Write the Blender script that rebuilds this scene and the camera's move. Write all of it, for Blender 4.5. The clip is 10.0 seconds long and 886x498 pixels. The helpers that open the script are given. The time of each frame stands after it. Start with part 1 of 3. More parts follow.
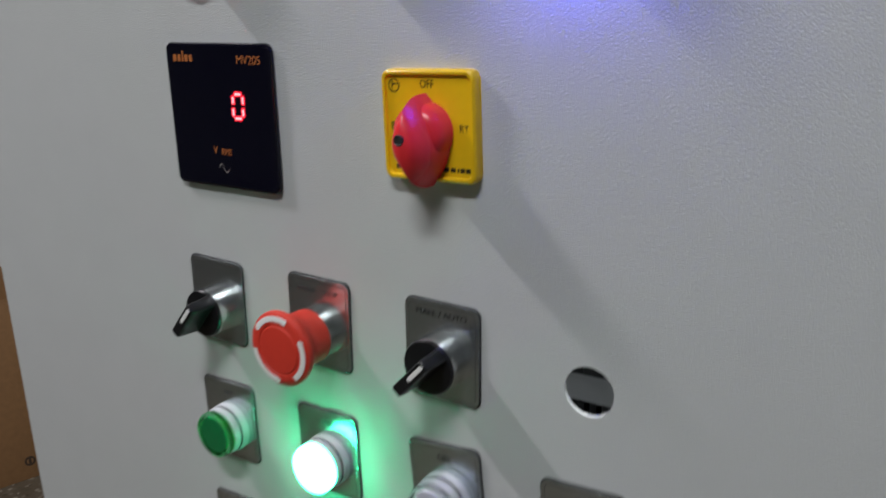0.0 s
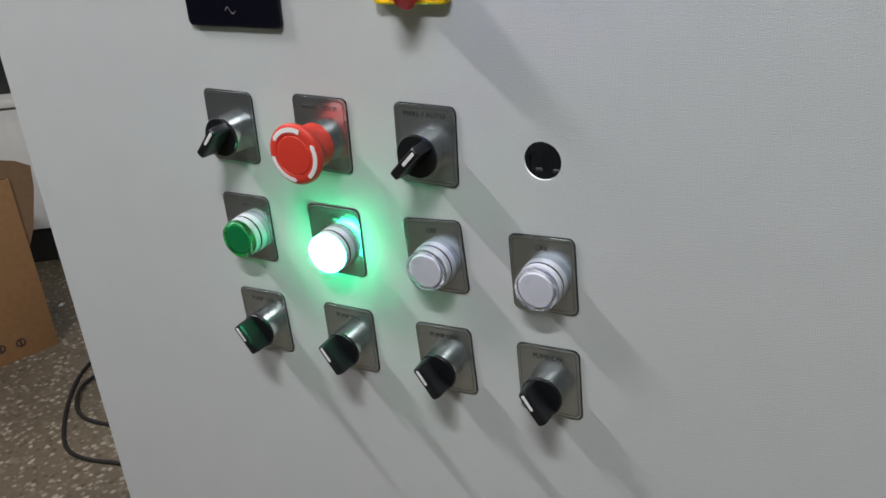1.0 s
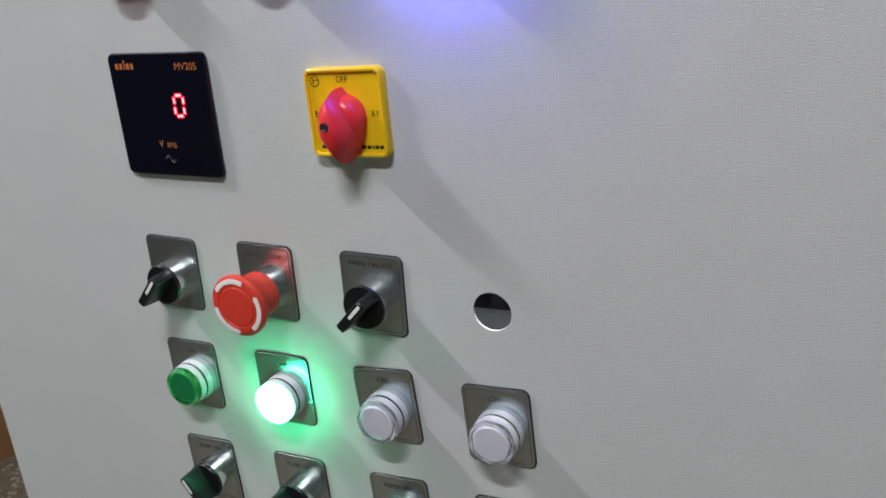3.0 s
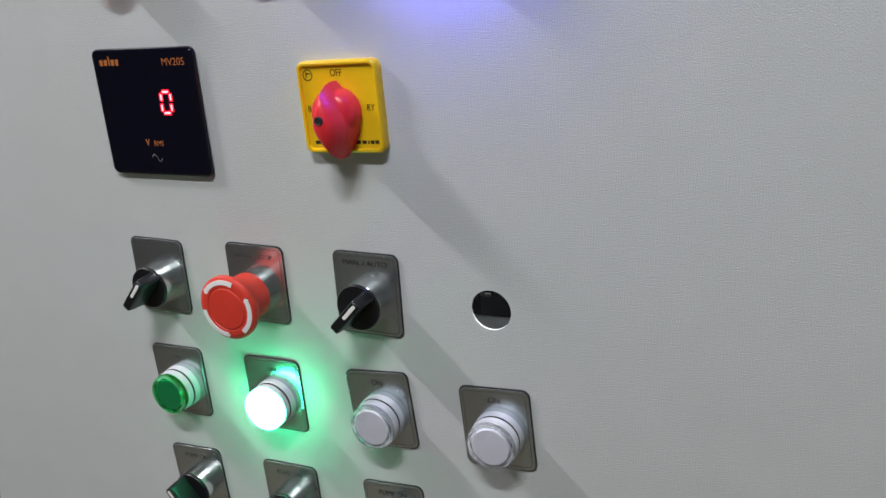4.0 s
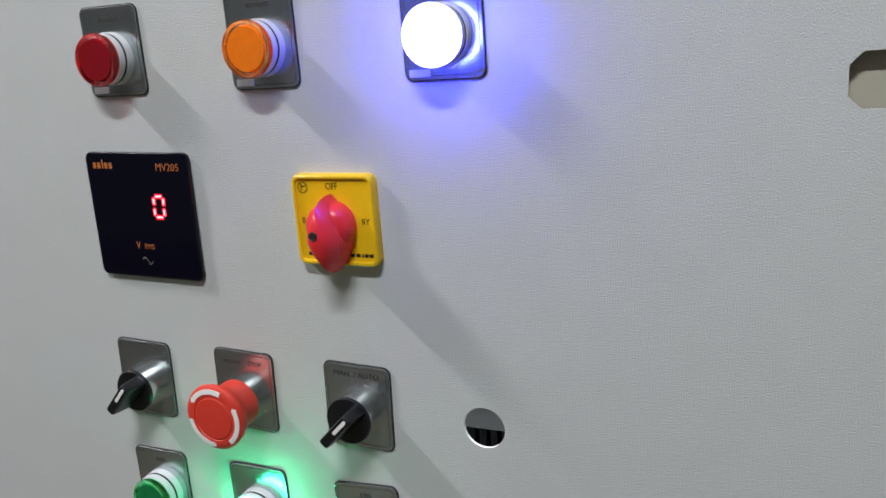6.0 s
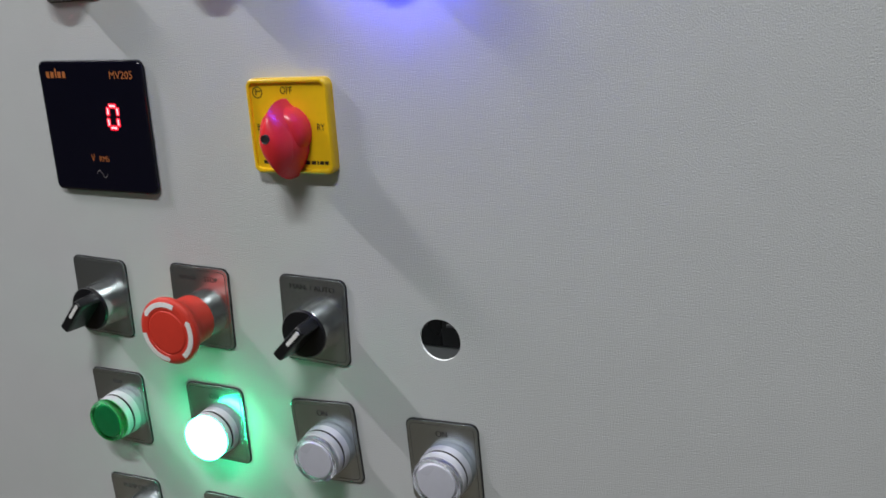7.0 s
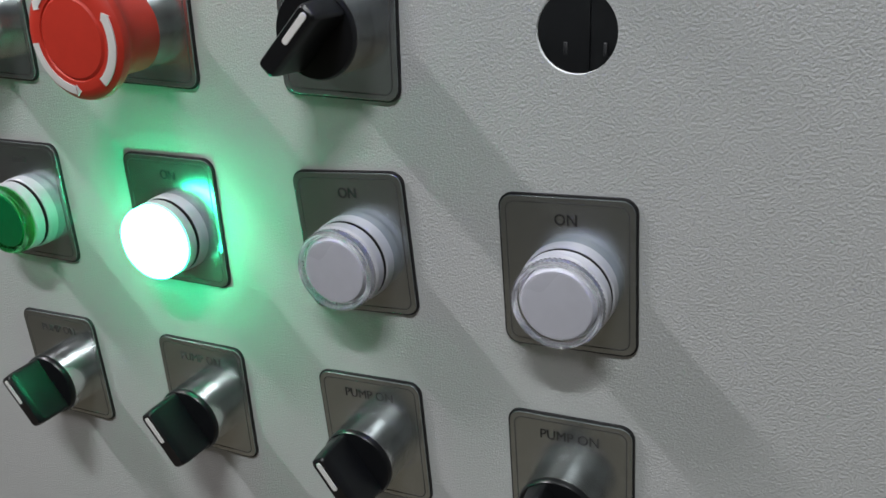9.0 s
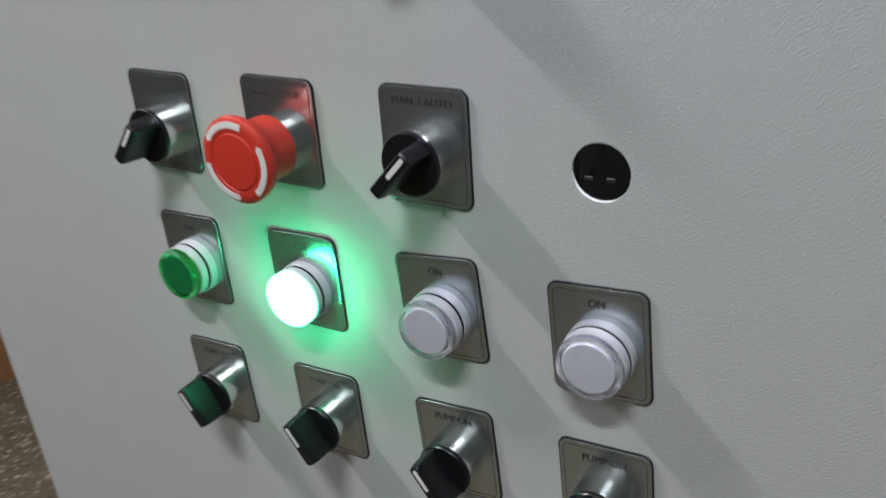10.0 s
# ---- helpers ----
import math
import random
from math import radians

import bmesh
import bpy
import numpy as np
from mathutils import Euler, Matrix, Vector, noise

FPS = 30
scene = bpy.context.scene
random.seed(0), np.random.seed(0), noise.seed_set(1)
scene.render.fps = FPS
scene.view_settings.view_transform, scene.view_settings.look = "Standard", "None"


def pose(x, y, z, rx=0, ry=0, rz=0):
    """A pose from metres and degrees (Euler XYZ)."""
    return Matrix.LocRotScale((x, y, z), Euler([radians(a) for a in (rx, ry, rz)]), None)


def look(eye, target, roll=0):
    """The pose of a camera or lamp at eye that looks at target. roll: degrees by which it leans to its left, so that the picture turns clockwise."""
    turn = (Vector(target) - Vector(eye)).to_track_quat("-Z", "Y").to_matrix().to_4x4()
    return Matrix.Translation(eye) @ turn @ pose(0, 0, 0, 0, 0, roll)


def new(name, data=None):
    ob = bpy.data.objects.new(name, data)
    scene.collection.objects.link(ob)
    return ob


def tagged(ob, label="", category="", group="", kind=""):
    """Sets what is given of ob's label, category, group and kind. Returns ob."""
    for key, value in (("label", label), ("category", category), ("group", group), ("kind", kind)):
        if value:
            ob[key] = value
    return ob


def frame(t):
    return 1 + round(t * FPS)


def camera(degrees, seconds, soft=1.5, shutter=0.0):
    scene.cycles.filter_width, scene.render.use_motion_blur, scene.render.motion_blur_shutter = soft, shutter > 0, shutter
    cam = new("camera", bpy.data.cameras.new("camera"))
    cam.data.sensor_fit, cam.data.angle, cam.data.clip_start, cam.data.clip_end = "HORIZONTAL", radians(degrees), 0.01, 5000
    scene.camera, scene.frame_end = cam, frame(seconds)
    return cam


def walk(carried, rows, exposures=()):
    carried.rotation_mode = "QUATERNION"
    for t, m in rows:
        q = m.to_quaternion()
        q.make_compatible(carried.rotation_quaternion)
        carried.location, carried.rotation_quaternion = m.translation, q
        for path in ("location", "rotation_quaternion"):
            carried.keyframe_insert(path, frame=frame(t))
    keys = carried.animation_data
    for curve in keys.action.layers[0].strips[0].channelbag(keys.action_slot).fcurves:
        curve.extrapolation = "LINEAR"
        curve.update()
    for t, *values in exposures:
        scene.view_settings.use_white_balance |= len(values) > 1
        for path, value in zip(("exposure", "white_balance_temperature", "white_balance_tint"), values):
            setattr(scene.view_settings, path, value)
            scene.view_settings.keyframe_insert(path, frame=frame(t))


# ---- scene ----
# the camera and its walk: seconds, eye, target, roll
cam = camera(55.7, 10.0, 1.6, 0.35)
ROWS = [
    (0, (0.132, -0.299, 1.523), (-0.953, 1.292, 0.982), -2.1),
    (0.2, (0.133, -0.342, 1.524), (-0.894, 1.262, 0.912), -4.3),
    (0.3, (0.135, -0.363, 1.519), (-0.865, 1.239, 0.86), -4.8),
    (0.5, (0.147, -0.384, 1.506), (-0.787, 1.206, 0.731), -5.0),
    (0.8, (0.17, -0.4, 1.508), (-0.763, 1.161, 0.678), -4.8),
    (1, (0.173, -0.409, 1.52), (-0.754, 1.158, 0.693), -4.9),
    (1.3, (0.175, -0.411, 1.524), (-0.748, 1.161, 0.708), -5.1),
    (1.5, (0.176, -0.412, 1.526), (-0.733, 1.169, 0.704), -5.2),
    (2, (0.17, -0.394, 1.537), (-0.726, 1.192, 0.711), -5.2),
    (2.5, (0.173, -0.386, 1.543), (-0.719, 1.242, 0.799), -5.4),
    (3, (0.174, -0.376, 1.549), (-0.716, 1.293, 0.897), -5.6),
    (3.2, (0.172, -0.377, 1.544), (-0.7, 1.309, 0.914), -5.5),
    (4.3, (0.159, -0.374, 1.535), (-0.68, 1.331, 0.911), -5.3),
    (4.5, (0.159, -0.376, 1.531), (-0.675, 1.327, 0.893), -5.2),
    (5, (0.156, -0.382, 1.522), (-0.66, 1.315, 0.847), -4.8),
    (5.3, (0.1505, -0.3885, 1.524), (-0.638, 1.323, 0.8545), -4.3),
    (5.5, (0.154, -0.374, 1.543), (-0.66, 1.331, 0.886), -4.4),
    (5.7, (0.152, -0.367, 1.558), (-0.667, 1.362, 0.976), -4.4),
    (6.05, (0.155, -0.362, 1.566), (-0.662, 1.378, 1.075), -4.3),
    (6.4, (0.161, -0.360, 1.556), (-0.652, 1.386, 1.062), -4.1),
    (6.8, (0.167, -0.36, 1.537), (-0.642, 1.387, 0.992), -3.9),
    (7, (0.168, -0.358, 1.529), (-0.632, 1.39, 0.979), -3.4),
    (7.3, (0.164, -0.339, 1.519), (-0.634, 1.408, 0.945), -3.0),
    (7.5, (0.162, -0.325, 1.513), (-0.635, 1.421, 0.951), -2.8),
    (8, (0.135, -0.279, 1.472), (-0.673, 1.445, 0.86), -2.8),
    (8.3, (0.1087, -0.2615, 1.4444), (-0.6868, 1.4586, 0.8054), -2.75),
    (8.5, (0.089, -0.24, 1.422), (-0.709, 1.462, 0.738), -2.6),
    (8.8, (0.0667, -0.2233, 1.3998), (-0.7281, 1.4609, 0.6707), -2.51),
    (9, (0.064, -0.22, 1.399), (-0.745, 1.45, 0.653), -2.7),
    (9.2, (0.0668, -0.2227, 1.4118), (-0.7375, 1.4465, 0.6589), -2.74),
    (9.4, (0.0701, -0.2366, 1.4221), (-0.7331, 1.4347, 0.675), -2.86),
    (9.5, (0.071, -0.238, 1.43), (-0.733, 1.416, 0.644), -3.0),
    (9.8, (0.0822, -0.2595, 1.4459), (-0.831, 1.3358, 0.658), -4.44),
    (10, (0.107, -0.266, 1.47), (-0.908, 1.252, 0.655), -5.7),
]
EXPOSURES = [(0, -0.62), (0.3, -0.44), (0.5, -0.46), (0.8, -0.24), (1, -0.18), (1.5, -0.16), (2, -0.16), (3, -0.24), (4.5, -0.24), (5, -0.22), (5.7, -0.20), (6.8, -0.44), (7, -0.48), (7.5, -0.48),
             (8, -0.42), (8.5, -0.36), (9, -0.49), (9.5, -0.47), (10, -0.40)]
walk(cam, [(t, look(eye, target, roll)) for t, eye, target, roll in ROWS], EXPOSURES)

# ---- light: a closed workshop lit by two ceiling tubes and added fill lamps ----
world = bpy.data.worlds.new("world")
world.use_nodes = True
world.node_tree.nodes["Background"].inputs[0].default_value = (0.5, 0.55, 0.6, 1)
world.node_tree.nodes["Background"].inputs[1].default_value = 0.02
scene.world = world


def tube_or_fill_lamp(x, y, z, watts, length, colour, turn=0.0):
    data = bpy.data.lights.new("tube_or_fill_light", "AREA")
    data.shape, data.size, data.size_y = "RECTANGLE", 0.05, length
    data.energy, data.color = watts, colour
    ob = new("tube_or_fill_light", data)
    ob.matrix_world = pose(x, y, z, 0, 0, turn)
    return ob


# x, y, z, watts, length, colour, turn
TUBES_AND_FILLS = [(-1.5, -0.46, 2.86, 50, 0.32, (1.0, 0.955, 1.0), 0),
         (0.18, -0.98, 2.86, 34, 0.55, (0.95, 0.985, 1.0), 90),
         # unseen lamp added over the open roof to brighten the cabinet's inside
         (0.15, 0.22, 2.86, 60, 1.2, (0.955, 0.98, 1.0), 90),
         # the last two are unseen fill, added for the room's ambient light
         (-1.35, -3.4, 2.86, 9, 1.2, (1.0, 1.0, 0.98), 0),
         (-3.2, 0.6, 2.86, 14, 1.2, (1.0, 0.95, 0.85), 0)]
for row in TUBES_AND_FILLS:
    tube_or_fill_lamp(*row)

# ---- materials ----


def material(name, colour, rough=0.5, metal=0.0, vary=0.12, scale=60.0, bump=0.0, bump_scale=300.0, rough_vary=0.1, coat=0.0, spec=0.5):
    """Principled surface with two scales of colour variation, roughness wear and fine relief."""
    m = bpy.data.materials.new(name)
    m.use_nodes = True
    n, l = m.node_tree.nodes, m.node_tree.links
    b = n["Principled BSDF"]
    b.inputs["Metallic"].default_value = metal
    b.inputs["Coat Weight"].default_value = coat
    b.inputs["Specular IOR Level"].default_value = spec
    co = n.new("ShaderNodeTexCoord")
    big, fine = n.new("ShaderNodeTexNoise"), n.new("ShaderNodeTexNoise")
    big.inputs["Scale"].default_value, fine.inputs["Scale"].default_value = scale * 0.15, scale * 4
    big.inputs["Detail"].default_value, fine.inputs["Detail"].default_value = 4, 3
    for k in (big, fine):
        l.new(co.outputs["Object"], k.inputs["Vector"])
    add = n.new("ShaderNodeMath")
    add.operation = "ADD"
    l.new(big.outputs[0], add.inputs[0])
    l.new(fine.outputs[0], add.inputs[1])
    ramp = n.new("ShaderNodeMapRange")
    ramp.inputs["From Min"].default_value, ramp.inputs["From Max"].default_value = 0.6, 1.4
    ramp.inputs["To Min"].default_value, ramp.inputs["To Max"].default_value = 1 - vary, 1 + vary
    l.new(add.outputs[0], ramp.inputs["Value"])
    mul = n.new("ShaderNodeMix")
    mul.data_type, mul.blend_type = "RGBA", "MULTIPLY"
    mul.inputs["Factor"].default_value = 1
    mul.inputs["A"].default_value = (*colour, 1)
    l.new(ramp.outputs[0], mul.inputs["B"])
    l.new(mul.outputs["Result"], b.inputs["Base Color"])
    rr = n.new("ShaderNodeMapRange")
    rr.inputs["From Min"].default_value, rr.inputs["From Max"].default_value = 0.3, 0.7
    rr.inputs["To Min"].default_value, rr.inputs["To Max"].default_value = max(0.02, rough - rough_vary), min(1, rough + rough_vary)
    l.new(big.outputs[0], rr.inputs["Value"])
    l.new(rr.outputs[0], b.inputs["Roughness"])
    if bump:
        rel = n.new("ShaderNodeTexNoise")
        rel.inputs["Scale"].default_value, rel.inputs["Detail"].default_value = bump_scale, 3
        l.new(co.outputs["Object"], rel.inputs["Vector"])
        bp = n.new("ShaderNodeBump")
        bp.inputs["Strength"].default_value, bp.inputs["Distance"].default_value = 1.0, bump
        l.new(rel.outputs[0], bp.inputs["Height"])
        l.new(bp.outputs[0], b.inputs["Normal"])
    return m


def glowing(name, colour, strength):
    m = bpy.data.materials.new(name)
    m.use_nodes = True
    b = m.node_tree.nodes["Principled BSDF"]
    b.inputs["Base Color"].default_value = (*[0.25 * c for c in colour], 1)
    b.inputs["Emission Color"].default_value = (*colour, 1)
    b.inputs["Emission Strength"].default_value = strength
    return m


def clear_plastic(name, colour, rough, weight=1.0):
    m = bpy.data.materials.new(name)
    m.use_nodes = True
    b = m.node_tree.nodes["Principled BSDF"]
    b.inputs["Base Color"].default_value = (*colour, 1)
    b.inputs["Roughness"].default_value = rough
    b.inputs["Transmission Weight"].default_value = weight
    b.inputs["IOR"].default_value = 1.45
    return m


POWDER = material("powder_coat_light_grey", (0.558, 0.576, 0.574), 0.44, 0, 0.03, 8, 0.0004, 1300, 0.06)
PAINT_INSIDE = material("beige_primer", (0.48, 0.45, 0.37), 0.6, 0, 0.08, 20)
STEEL = material("chromed_collar", (0.78, 0.79, 0.79), 0.19, 1.0, 0.16, 90, 0.00006, 500, 0.09)
PLATE = material("satin_legend_plate", (0.54, 0.595, 0.61), 0.23, 0.94, 0.10, 60, 0.00001, 1500, 0.06)
PLATE_LINE = material("engraved_line", (0.07, 0.07, 0.07), 0.4)
GASKET = material("black_gasket", (0.012, 0.012, 0.013), 0.45)
BLACK = material("black_plastic", (0.007, 0.0075, 0.009), 0.3, 0, 0.2, 60, 0.00003, 1200, 0.06, 0.0, 0.4)
METER = material("gloss_black_bezel", (0.002, 0.002, 0.008), 0.1, 0, 0.1, 40, 0, 1, 0.04)
YELLOW = material("yellow_plastic", (0.80, 0.50, 0.008), 0.3, 0, 0.06, 50, 0.00003, 900, 0.08)
RED = material("red_plastic", (0.74, 0.03, 0.038), 0.24, 0, 0.08, 50, 0.00002, 900, 0.06, 0.0, 0.36)
STOP_RED = material("stop_red_plastic", (0.64, 0.042, 0.024), 0.4, 0, 0.06, 60, 0.00003, 900, 0.08)
WHITE = material("white_marking", (0.80, 0.80, 0.78), 0.5, 0, 0.06, 80)
COLLAR_WHITE = material("pale_grey_plastic", (0.60, 0.61, 0.65), 0.32, 0, 0.05, 60)
MILKY = material("milky_diffuser", (0.53, 0.54, 0.61), 0.24, 0, 0.04, 60)
CLEAR = clear_plastic("clear_lens", (0.96, 0.97, 0.98), 0.06)
GREEN_GLASS = clear_plastic("green_clear", (0.16, 0.85, 0.32), 0.06)
RED_GLASS = clear_plastic("red_clear", (0.75, 0.05, 0.05), 0.06)
AMBER_GLASS = clear_plastic("amber_clear", (0.95, 0.35, 0.06), 0.06)
GREEN_LENS = material("green_lens", (0.004, 0.17, 0.05), 0.16, 0, 0.1, 60)
RED_LENS = material("red_lens", (0.22, 0.006, 0.012), 0.18, 0, 0.1, 60)
AMBER_LENS = material("amber_lens", (0.85, 0.19, 0.01), 0.18, 0, 0.1, 60)
GREEN_LIT = glowing("green_lamp_lit", (0.03, 1.0, 0.42), 76)
BLUE_LIT = glowing("blue_lamp_lit", (0.04, 0.05, 1.0), 170)
RED_SEGMENT = glowing("red_segment", (1.0, 0.42, 0.46), 2.4)
# dimmer red for the halo that is modelled round each lit segment
RED_HALO = glowing("red_segment_halo", (1.0, 0.004, 0.03), 1.6)
FAINT_INK = material("faint_print", (0.05, 0.05, 0.05), 0.4)
ORANGE_INK = material("orange_print", (0.42, 0.13, 0.03), 0.5)
GREY_INK = material("grey_print", (0.22, 0.20, 0.19), 0.5)
DULL_METAL = material("dull_terminal_metal", (0.085, 0.085, 0.09), 0.45, 0.3, 0.2, 200)
DARK_INK = material("dark_print", (0.018, 0.018, 0.018), 0.5)
FADED_INK = material("faded_print", (0.05, 0.03, 0.018), 0.7)
BROWN_INK = material("brown_print", (0.014, 0.008, 0.003), 0.5)
CARTON = material("corrugated_cardboard", (0.24, 0.125, 0.05), 0.8, 0, 0.14, 12, 0.0006, 160)
CARTON_DARK = material("cardboard_inside", (0.16, 0.095, 0.05), 0.85, 0, 0.12, 12)
CABLE = material("black_cable_sheath", (0.011, 0.011, 0.012), 0.5, 0, 0.2, 30)
WALL = material("painted_wall", (0.42, 0.42, 0.40), 0.8, 0, 0.08, 3, 0.001, 60)
CEILING = material("ceiling_paint", (0.5, 0.5, 0.48), 0.85, 0, 0.06, 3)
DARK = material("dark_enamel", (0.02, 0.021, 0.022), 0.45, 0, 0.2, 10)
SHEET = material("white_sheet", (0.62, 0.62, 0.60), 0.6, 0, 0.08, 6)
DUCT = material("grey_duct", (0.42, 0.43, 0.44), 0.5, 0, 0.05, 20)


def terrazzo():
    m = bpy.data.materials.new("terrazzo")
    m.use_nodes = True
    n, l = m.node_tree.nodes, m.node_tree.links
    b = n["Principled BSDF"]
    co, vo, no, big = n.new("ShaderNodeTexCoord"), n.new("ShaderNodeTexVoronoi"), n.new("ShaderNodeTexNoise"), n.new("ShaderNodeTexNoise")
    vo.inputs["Scale"].default_value, vo.inputs["Randomness"].default_value = 58, 1
    no.inputs["Scale"].default_value, big.inputs["Scale"].default_value = 90, 1.7
    big.inputs["Detail"].default_value = 6
    for k in (no, big):
        l.new(co.outputs["Object"], k.inputs["Vector"])
    warp = n.new("ShaderNodeMix")
    warp.data_type, warp.blend_type = "RGBA", "LINEAR_LIGHT"
    warp.inputs["Factor"].default_value = 0.006
    l.new(co.outputs["Object"], warp.inputs["A"])
    l.new(no.outputs["Color"], warp.inputs["B"])
    l.new(warp.outputs["Result"], vo.inputs["Vector"])
    chip = n.new("ShaderNodeValToRGB")
    sep = n.new("ShaderNodeSeparateColor")
    l.new(vo.outputs["Color"], sep.inputs[0])
    l.new(sep.outputs[0], chip.inputs[0])
    e = chip.color_ramp.elements
    e[0].position, e[0].color = 0.0, (0.075, 0.06, 0.04, 1)
    e[1].position, e[1].color = 1.0, (0.37, 0.335, 0.27, 1)
    for p, c in ((0.55, (0.15, 0.13, 0.095, 1)), (0.74, (0.22, 0.19, 0.15, 1)), (0.86, (0.31, 0.28, 0.225, 1))):
        q = e.new(p)
        q.color = c
    edge = n.new("ShaderNodeMapRange")
    edge.inputs["From Min"].default_value, edge.inputs["From Max"].default_value = 0.30, 0.62
    l.new(vo.outputs["Distance"], edge.inputs["Value"])
    mix, dirt = n.new("ShaderNodeMix"), n.new("ShaderNodeMix")
    mix.data_type = dirt.data_type = "RGBA"
    dirt.blend_type = "MULTIPLY"
    l.new(edge.outputs[0], mix.inputs["Factor"])
    l.new(chip.outputs[0], mix.inputs["A"])
    mix.inputs["B"].default_value = (0.13, 0.104, 0.072, 1)
    stain = n.new("ShaderNodeMapRange")
    stain.inputs["From Min"].default_value, stain.inputs["From Max"].default_value = 0.3, 0.7
    stain.inputs["To Min"].default_value, stain.inputs["To Max"].default_value = 0.7, 1.1
    l.new(big.outputs[0], stain.inputs["Value"])
    dirt.inputs["Factor"].default_value = 1
    l.new(mix.outputs["Result"], dirt.inputs["A"])
    l.new(stain.outputs[0], dirt.inputs["B"])
    l.new(dirt.outputs["Result"], b.inputs["Base Color"])
    b.inputs["Roughness"].default_value = 0.5
    return m


TERRAZZO = terrazzo()

# ---- building blocks; on the door's things x runs right, z up, and -y out of the door ----
MM = 0.001


def mesh_from(bm, name, mat, smooth=35):
    bmesh.ops.recalc_face_normals(bm, faces=bm.faces)
    for f in bm.faces:
        f.smooth = len(f.verts) < 9
    for e in bm.edges:
        if len(e.link_faces) == 2 and e.calc_face_angle(0) > radians(smooth):
            e.smooth = False
    me = bpy.data.meshes.new(name)
    bm.to_mesh(me)
    bm.free()
    me.materials.append(mat)
    return me


def part(name, bm, mat, parent, label="", smooth=35):
    ob = new(name, bm if isinstance(bm, bpy.types.Mesh) else mesh_from(bm, name, mat, smooth))
    ob.parent = parent
    if label:
        tagged(ob, label)
    return ob


def thing(name, x, y, z, label, category, group="", turn=0.0):
    ob = new(name)
    ob.empty_display_size = 0.02
    ob.matrix_basis = pose(x, y, z, 0, 0, turn)
    return tagged(ob, label, category, group)


def lathe(profile, seg=48, centre=(0, 0), a0=0.0, a1=360.0):
    """A turned body round the outward axis: profile rows are (radius, height out of the door) in mm."""
    bm = bmesh.new()
    full = abs(a1 - a0) >= 360
    count = seg if full else seg + 1
    rings = []
    for r, d in profile:
        if r < 1e-6:
            rings.append([bm.verts.new((centre[0] * MM, -d * MM, centre[1] * MM))])
        else:
            rings.append([bm.verts.new(((centre[0] + r * math.cos(radians(a0 + (a1 - a0) * i / seg))) * MM, -d * MM,
                                        (centre[1] + r * math.sin(radians(a0 + (a1 - a0) * i / seg))) * MM)) for i in range(count)])
    for p, q in zip(rings, rings[1:]):
        for i in range(count if full else count - 1):
            j = (i + 1) % count
            if len(p) == 1 and len(q) > 1:
                bm.faces.new((p[0], q[i], q[j]))
            elif len(q) == 1 and len(p) > 1:
                bm.faces.new((p[i], p[j], q[0]))
            elif len(p) > 1:
                bm.faces.new((p[i], p[j], q[j], q[i]))
    return bm


def rounded_loop(w, h, r, cx=0.0, cz=0.0, seg=6):
    pts = []
    for sx, sz, a in ((1, 1, 0), (-1, 1, 90), (-1, -1, 180), (1, -1, 270)):
        for i in range(seg + 1):
            t = radians(a + 90 * i / seg)
            pts.append((cx + sx * (w / 2 - r) + r * math.cos(t), cz + sz * (h / 2 - r) + r * math.sin(t)))
    return pts


def loft(loops, close_first=True, close_last=True):
    """Joins rows of (outline, height) into one skin; outlines in mm with the same count of points."""
    bm = bmesh.new()
    rings = [[bm.verts.new((x * MM, -d * MM, z * MM)) for x, z in pts] for pts, d in loops]
    for p, q in zip(rings, rings[1:]):
        for i in range(len(p)):
            j = (i + 1) % len(p)
            bm.faces.new((p[i], p[j], q[j], q[i]))
    if close_first:
        bm.faces.new(rings[0])
    if close_last:
        bm.faces.new(rings[-1])
    return bm


def slab(w, h, r, d0, d1, cx=0.0, cz=0.0, bevel=0.4):
    return loft([(rounded_loop(w, h, r, cx, cz), d0), (rounded_loop(w, h, r, cx, cz), d1 - bevel),
                 (rounded_loop(w - bevel * 0.7, h - bevel * 0.7, max(r - bevel * 0.35, 0.05), cx, cz), d1 - bevel * 0.3),
                 (rounded_loop(w - bevel * 2, h - bevel * 2, max(r - bevel, 0.05), cx, cz), d1)])


def frame_ring(w, h, r, line, d0, d1, cx=0.0, cz=0.0):
    a, b = rounded_loop(w, h, r, cx, cz), rounded_loop(w - 2 * line, h - 2 * line, max(r - line, 0.1), cx, cz)
    bm = loft([(a, d0), (a, d1), (b, d1), (b, d0)], False, False)
    return bm


def boxed(x0, x1, y0, y1, z0, z1, bevel=0.002):
    bm = bmesh.new()
    bmesh.ops.create_cube(bm, size=1)
    for v in bm.verts:
        v.co = ((x0 + x1) / 2 + v.co.x * (x1 - x0), (y0 + y1) / 2 + v.co.y * (y1 - y0), (z0 + z1) / 2 + v.co.z * (z1 - z0))
    if bevel:
        bmesh.ops.bevel(bm, geom=bm.edges[:], offset=bevel, segments=2, profile=0.5, affect="EDGES")
    return bm


